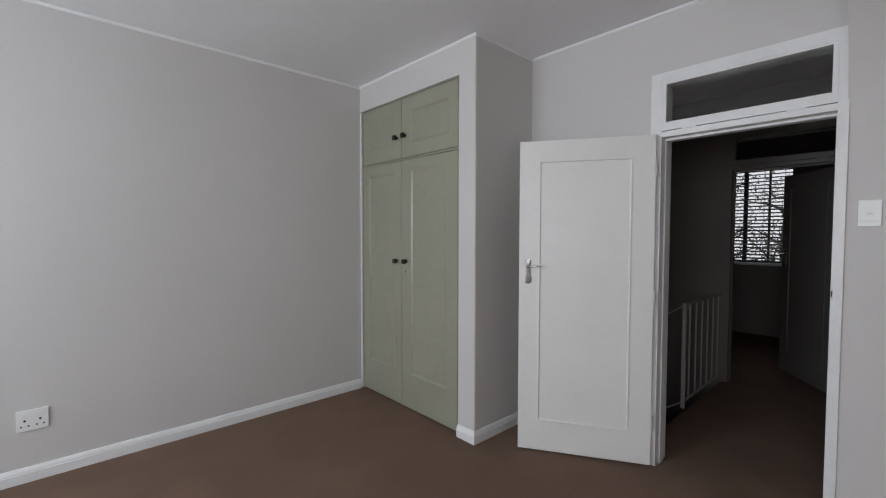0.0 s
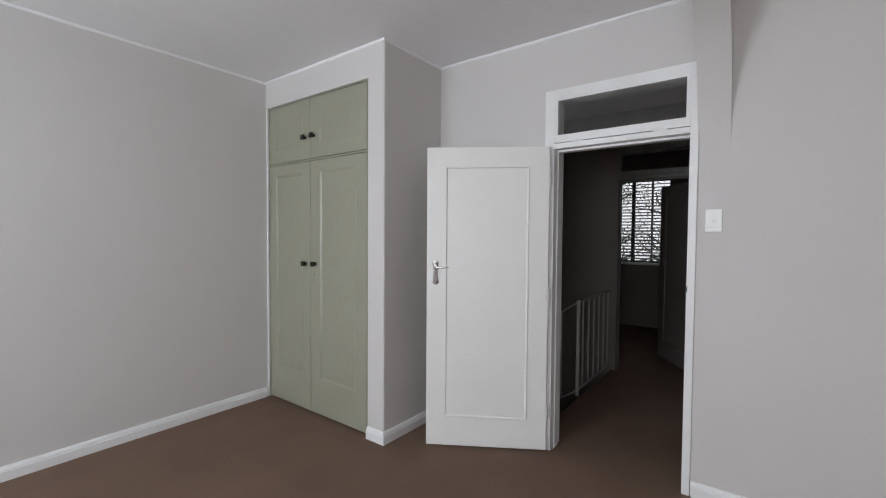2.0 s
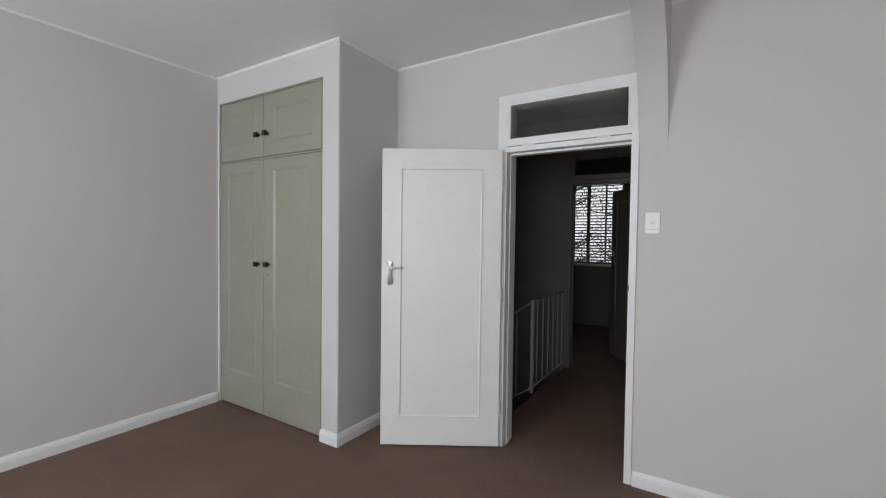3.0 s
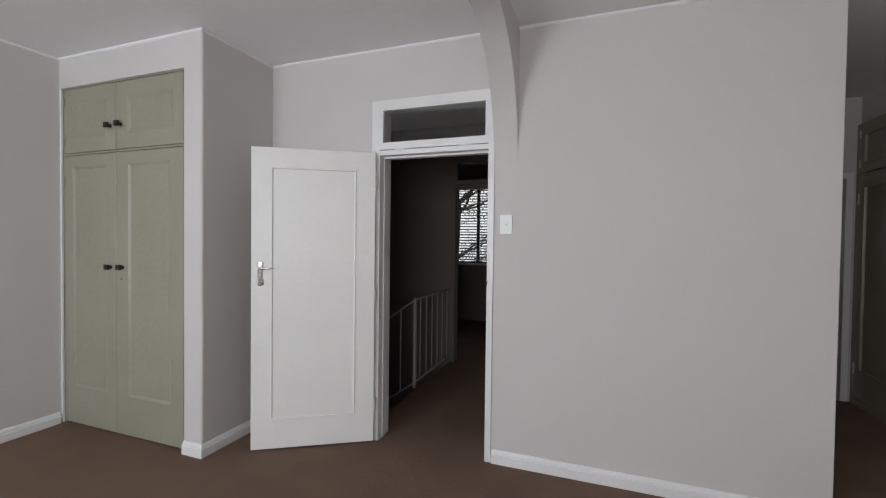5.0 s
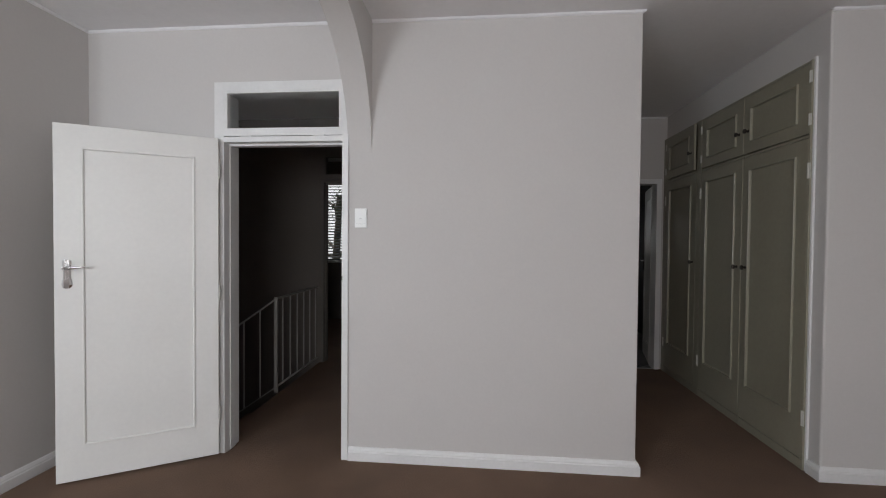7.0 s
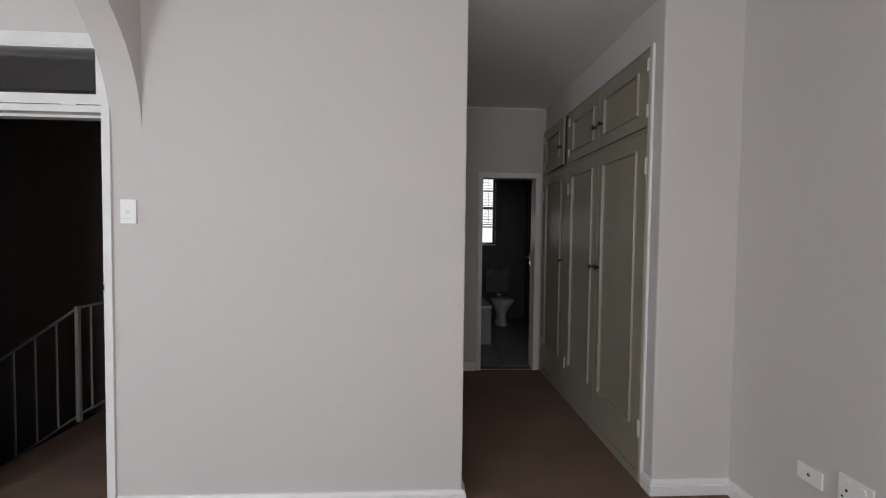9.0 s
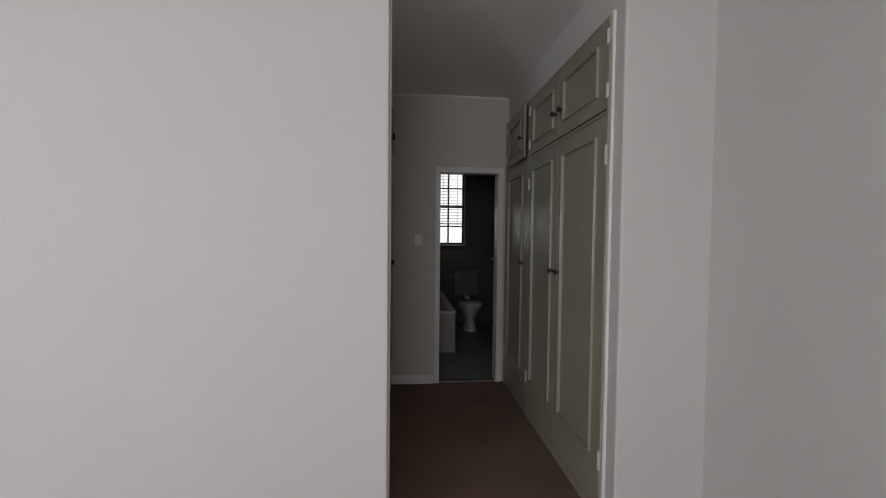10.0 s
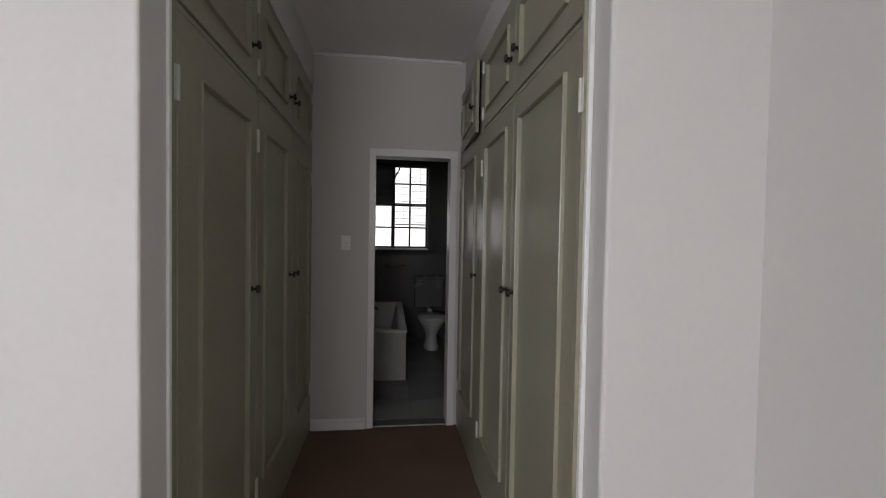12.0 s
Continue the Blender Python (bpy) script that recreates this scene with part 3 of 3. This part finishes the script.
part("bottom_rail", boxes((NX - 0.008, NX + 0.008, NY + 0.014, 4.98, 0.045, 0.058)), RAIL, bal)
bar = finish("baluster", boxes((-0.0052, 0.0052, -0.0052, 0.0052, 0.0, 0.805)), RAIL)
for k in range(6):
    part("baluster", bar, RAIL, bal, m=pose(NX, NY + 0.16 * (k + 1) - 0.03, 0.055))
for k in range(7):
    part("baluster", bar, RAIL, bal, m=pose(NX - 0.155 * (k + 1), NY, 0.055 - 0.108 * (k + 1)))
slope = 0.108 / 0.155
for name, z0, t in (("handrail", 0.862, 0.007), ("bottom_rail", 0.050, 0.006)):
    bm = bmesh.new()
    ends = [[bm.verts.new((x, NY + sy * 0.014, z0 + sz * t - slope * (NX - x))) for sy, sz in ((-1, -1), (1, -1), (1, 1), (-1, 1))] for x in (NX - 0.014, NX - 1.25)]
    for k in range(4):
        bm.faces.new((ends[0][k], ends[0][(k + 1) % 4], ends[1][(k + 1) % 4], ends[1][k]))
    bm.faces.new(ends[0])
    bm.faces.new(ends[1])
    part(name, bm, RAIL, bal)

# ---------- windows ----------


def steel_window(name, label, x0, x1, z0, z1, y, cols, rows, bold=()):
    w = thing(name, label, "window", kind="structure")
    t = 0.018
    part("window_frame", boxes((x0, x0 + 0.03, y - 0.02, y + 0.02, z0, z1), (x1 - 0.03, x1, y - 0.02, y + 0.02, z0, z1), (x0 + 0.03, x1 - 0.03, y - 0.02, y + 0.02, z0, z0 + 0.03), (x0 + 0.03, x1 - 0.03, y - 0.02, y + 0.02, z1 - 0.03, z1)), STEEL, w)
    for c in cols:
        k = 0.026 if c in bold else 0.013
        part("mullion", boxes((c - k, c + k, y - 0.018, y + 0.018, z0 + 0.03, z1 - 0.03)), STEEL, w)
    for r in rows:
        k = 0.022 if r in bold else 0.011
        part("glazing_bar", boxes((x0 + 0.03, x1 - 0.03, y - 0.014, y + 0.014, r - k, r + k)), STEEL, w)
    g = part("pane", boxes((x0 + 0.02, x1 - 0.02, y - 0.002, y + 0.002, z0 + 0.02, z1 - 0.02)), GLASS, w, "clear glass")
    g.visible_shadow = False
    return w


steel_window("window_1", "steel-framed bedroom window", -2.45, -0.65, WZ0, WZ1, SY - 0.16, (-1.55,), (1.9,))
steel_window("window_5", "steel-framed bedroom window facing the doorway", 0.35, 2.15, WZ0, WZ1, SY - 0.16, (1.25,), (1.9,))
# added opening round the east fill lamp, never in view
w4 = steel_window("fill_window", "unseen steel-framed window added for the east fill lamp", -0.9, 0.9, WZ0, WZ1, 0.0, (0.0,), (1.9,))
w4.matrix_world = pose(3.86, -0.9, 0, 0, 0, 90)
steel_window("window_2", "dark steel window of the far room", FX0, FX1, FZ0, FZ1, 7.74, (-1.065, -0.78), (1.55,), (-1.065,))
steel_window("window_3", "dark steel bathroom window with glazing bars", BX0, BX1, BZ0, BZ1, 8.24, (2.44, 2.71, 2.955), (1.585, 1.92, 2.225), (2.71, 1.92))
w3 = bpy.data.objects["window_3"]
bm = bmesh.new()
tube(bm, [(2.70, 8.12, 2.455), (2.76, 8.11, 2.462), (2.795, 8.105, 2.45), (2.79, 8.11, 2.415), (2.765, 8.115, 2.37), (2.74, 8.12, 2.33), (2.725, 8.13, 2.29)], 0.013, 8)
part("casement_stay", bm, STEEL, w3, "bent dark casement stay", smooth=True)
structure("bathroom_window_sill", boxes((BX0, BX1, 8.06, 8.22, BZ0 - 0.02, BZ0 + 0.004), bevel=0.004), TRIM, "pale bathroom window sill", "window sill")
structure("far_window_sill", boxes((FX0 - 0.05, FX1 + 0.05, 7.54, 7.72, FZ0 - 0.03, FZ0 + 0.004), bevel=0.004), TRIM, "pale window sill in the far room", "window sill")


def venetian(name, label, x0, x1, z0, z1, y, pitch, tilt, depth, mat, tapes):
    """A blind of separate slats on ladder tapes."""
    v = thing(name, label, "blind")
    part("headrail", boxes((x0, x1, y - 0.022, y + 0.022, z1 - 0.035, z1), bevel=0.003), mat, v)
    part("bottom_rail", boxes((x0, x1, y - 0.018, y + 0.018, z0, z0 + 0.016), bevel=0.003), mat, v)
    bm = bmesh.new()
    n = 4
    for k in range(n):
        a, b = depth * (k / n - 0.5), depth * ((k + 1) / n - 0.5)
        f = lambda q: 0.0025 * (1 - (2 * q / depth) ** 2)
        bm.faces.new([bm.verts.new(p) for p in ((x0, a, f(a)), (x1, a, f(a)), (x1, b, f(b)), (x0, b, f(b)))])
        bm.faces.new([bm.verts.new(p) for p in ((x0, a, f(a) + 0.0008), (x0, b, f(b) + 0.0008), (x1, b, f(b) + 0.0008), (x1, a, f(a) + 0.0008))])
    slat = finish("slat", bm, mat)
    z = z0 + 0.016 + pitch * 0.6
    k = 0
    while z < z1 - 0.03:
        part("slat", slat, mat, v, m=pose(0, y, z, tilt + 1.5 * math.sin(k * 2.3), 0, 0.06 * math.sin(k * 1.7)))
        z += pitch
        k += 1
    for x in tapes:
        for s in (-0.5, 0.5):
            part("ladder_cord", boxes((x - 0.0015, x + 0.0015, y + s * depth - 0.001, y + s * depth + 0.001, z0 + 0.01, z1 - 0.03)), mat, v)
    return v


venetian("venetian_blind", "dark venetian blind with half-open slats", FX0 + 0.01, FX1 - 0.01, FZ0 + 0.02, FZ1 - 0.005, 7.66, 0.050, 27, 0.046, SLAT, (-1.6, -0.833, -0.60))
venetian("bathroom_blind", "dark closed venetian blind over one sash", 2.07, 2.70, 1.905, 2.495, 8.17, 0.036, 62, 0.046, SLAT, (2.2, 2.55))
venetian("bathroom_blind", "grey venetian blind with open slats", 2.735, 3.20, 1.62, 2.49, 8.17, 0.050, 14, 0.030, SLAT_GREY, (2.86, 3.10))

# ---------- bathroom ----------
bt = thing("bathtub", "white bathtub with a tiled end panel", "bathtub")
part("end_panel", boxes((1.905, 2.845, 6.205, 6.225, 0, 0.485), bevel=0.002), TILE_WHITE, bt, "pale tiled end panel")
part("side_panel", boxes((2.825, 2.845, 6.226, 8.08, 0, 0.485), bevel=0.002), TILE_WHITE, bt)
bm = bmesh.new()
loops = []
for i, z in ((0, 0.486), (0, 0.508), (0.012, 0.514), (0.07, 0.510), (0.085, 0.49), (0.15, 0.16), (0.22, 0.12)):
    r = 0.02 + i
    pts = []
    for cx, cy, a0 in ((2.855 - r, 8.08 - r, 0), (1.91 + r, 8.08 - r, 90), (1.91 + r, 6.195 + r, 180), (2.855 - r, 6.195 + r, 270)):
        for a in (0, 30, 60, 90):
            q = radians(a0 + a)
            pts.append(bm.verts.new((cx + (r - i) * math.cos(q), cy + (r - i) * math.sin(q), z)))
    loops.append(pts)
for a, b in zip(loops, loops[1:]):
    for k in range(len(a)):
        bm.faces.new((a[k], a[(k + 1) % len(a)], b[(k + 1) % len(a)], b[k]))
bm.faces.new(loops[-1])
part("tub", bm, CERAMIC, bt, "glossy white enamel tub")
tap = thing("bath_tap", "curved chrome bath tap on the tub rim", "tap", Matrix.Translation((2.335, 6.26, 0.512)))
bm = bmesh.new()
tube(bm, [(0, 0, 0), (0, 0, 0.14), (0.03, 0, 0.20), (0.10, 0.01, 0.235), (0.17, 0.02, 0.225), (0.215, 0.03, 0.19)], 0.021, 14, 0.017)
part("spout", bm, CHROME, tap, smooth=True)
bm = bmesh.new()
lathe(bm, [(0.03, 0), (0.03, 0.008), (0.02, 0.015)], 18)
part("flange", bm, CHROME, tap)

tr = thing("towel_rail", "thin chrome towel rail on the tiled wall", "towel rail", Matrix.Translation((2.73, 8.092, 1.04)))
bm = bmesh.new()
tube(bm, [(-0.15, -0.05, 0), (0.15, -0.05, 0)], 0.007, 10)
part("bar", bm, CHROME, tr, smooth=True)
for x in (-0.14, 0.14):
    bm = bmesh.new()
    lathe(bm, [(0.018, -0.002), (0.018, 0.006), (0.008, 0.01), (0.008, 0.05)], 14, 'y', Matrix.Translation((x, 0, 0)))
    part("bracket", bm, CHROME, tr)

wc = thing("toilet", "white ceramic toilet with its cistern darkened for shade", "toilet", Matrix.Translation((3.225, 7.28, 0)))


def oval_stack(rows, steps=28):
    """Lofts ovals (centre y, half width, half length, z)."""
    bm = bmesh.new()
    rings = [[bm.verts.new((a * math.cos(2 * math.pi * i / steps), cy + b * math.sin(2 * math.pi * i / steps), z)) for i in range(steps)] for cy, a, b, z in rows]
    for p, q in zip(rings, rings[1:]):
        for i in range(steps):
            bm.faces.new((p[i], p[(i + 1) % steps], q[(i + 1) % steps], q[i]))
    bm.faces.new(rings[0])
    bm.faces.new(rings[-1])
    return bm


part("pedestal", oval_stack([(0.20, 0.105, 0.20, 0.0), (0.20, 0.10, 0.195, 0.03), (0.21, 0.075, 0.17, 0.10), (0.22, 0.075, 0.17, 0.17), (0.20, 0.11, 0.21, 0.25), (0.16, 0.16, 0.25, 0.34), (0.14, 0.178, 0.27, 0.385), (0.14, 0.178, 0.27, 0.395)]), CERAMIC, wc, smooth=True)
part("seat", oval_stack([(0.14, 0.182, 0.275, 0.397), (0.14, 0.188, 0.28, 0.405), (0.14, 0.185, 0.277, 0.416)]), CERAMIC, wc, smooth=True)
part("lid", oval_stack([(0.145, 0.183, 0.272, 0.419), (0.145, 0.186, 0.275, 0.428), (0.145, 0.17, 0.26, 0.438)]), CERAMIC, wc, smooth=True)
ci = part("cistern", boxes((-0.20, 0.20, 0.60, 0.79, 0.46, 0.86), bevel=0.02), SHADED_CERAMIC, wc, "cistern with shade put into its colour")
part("cistern_lid", boxes((-0.21, 0.21, 0.59, 0.80, 0.862, 0.895), bevel=0.01), SHADED_CERAMIC, ci)
part("flush_lever", boxes((-0.13, -0.06, 0.565, 0.592, 0.838, 0.852), bevel=0.004), CHROME, ci, "chrome flush lever")
part("flush_pipe", boxes((-0.03, 0.03, 0.40, 0.62, 0.30, 0.47), bevel=0.01), CERAMIC, wc)

# ---------- outside ----------
bm = bmesh.new()
bm.faces.new([bm.verts.new(p) for p in ((-120, 70, -3.2), (120, 70, -3.2), (120, 70, 70), (-120, 70, 70))])
structure("backdrop", bm, SKYGLOW, "plain bright hazy sky beyond the garden", "sky")
structure("ground", boxes((-400, 400, -400, 400, -3.3, -3.2)), GRASS, "lawn and ground around the house", "ground")


def tree(name, label, x, y, height, seed, leaves):
    rnd = random.Random(seed)
    t = thing(name, label, "tree", Matrix.Translation((x, y, -3.2)))
    bm = bmesh.new()
    tube(bm, [(0, 0, 0), (0.1, 0.05, height * 0.25), (-0.05, 0.1, height * 0.5), (0.1, 0, height * 0.75)], 0.20, 10, 0.08)
    tips = []
    for k in range(22):
        z = height * rnd.uniform(0.28, 0.75)
        a = rnd.uniform(0, 6.28)
        n = rnd.uniform(1.2, 2.8)
        p = [Vector((0, 0, z))]
        d = Vector((math.cos(a), math.sin(a), rnd.uniform(0.1, 0.7)))
        for s in range(4):
            d = (d + Vector((rnd.uniform(-.35, .35), rnd.uniform(-.35, .35), rnd.uniform(-.2, .3)))).normalized()
            p.append(p[-1] + d * n / 4)
            tips.append(p[-1])
        tube(bm, p, 0.05, 6, 0.012)
    part("trunk", bm, BARK, t)
    bm = bmesh.new()
    for k in range(leaves):
        c = rnd.choice(tips) + Vector((rnd.gauss(0, .28), rnd.gauss(0, .28), rnd.gauss(0, .25)))
        m = Euler((rnd.uniform(0, 6.28), rnd.uniform(0, 6.28), rnd.uniform(0, 6.28))).to_matrix()
        s = rnd.uniform(0.025, 0.055)
        bm.faces.new([bm.verts.new(c + m @ Vector(v) * s) for v in ((-1, 0, 0), (-0.2, -0.45, 0.1), (1, 0, 0.2), (-0.2, 0.45, 0.1))])
    part("crown", bm, LEAF, t)
    return t


tree("garden_tree", "leafy garden tree with bare dark branches", -3.4, 13.5, 8.0, 4, 3000)
tree("garden_tree", "leafy garden tree behind the house", -1.9, 16.5, 8.4, 9, 3400)

# ---------- bathroom tiles ----------
tile = finish("tile", boxes((0.002, 0.398, 0.002, 0.398, -0.006, 0.0), bevel=0.0015), TILE_FLOOR)
floor_b = bpy.data.objects["bathroom_floor"]
for i in range(5):
    for j in range(7):
        x, y = 1.69 + 0.4 * i - 0.02, 5.29 + 0.4 * j
        if 1.85 < x + 0.2 < 3.75:
            part("tile", tile, TILE_FLOOR, floor_b, m=pose(x, y, 0))
wall_b = bpy.data.objects["wall_bathroom"]
wtile = finish("tile", boxes((0.0015, 0.2985, -0.006, 0.0, 0.0015, 0.1985), bevel=0.0012), TILE_WALL)
for i in range(6):
    for j in range(13):
        x, z = 1.93 + 0.3 * i, 0.0 + 0.2 * j
        if x + 0.3 < 3.76 and not (x + 0.3 > BX0 and x < BX1 and z + 0.2 > BZ0 and z < BZ1):
            part("tile", wtile, TILE_WALL, wall_b, m=pose(x, 8.1, z))
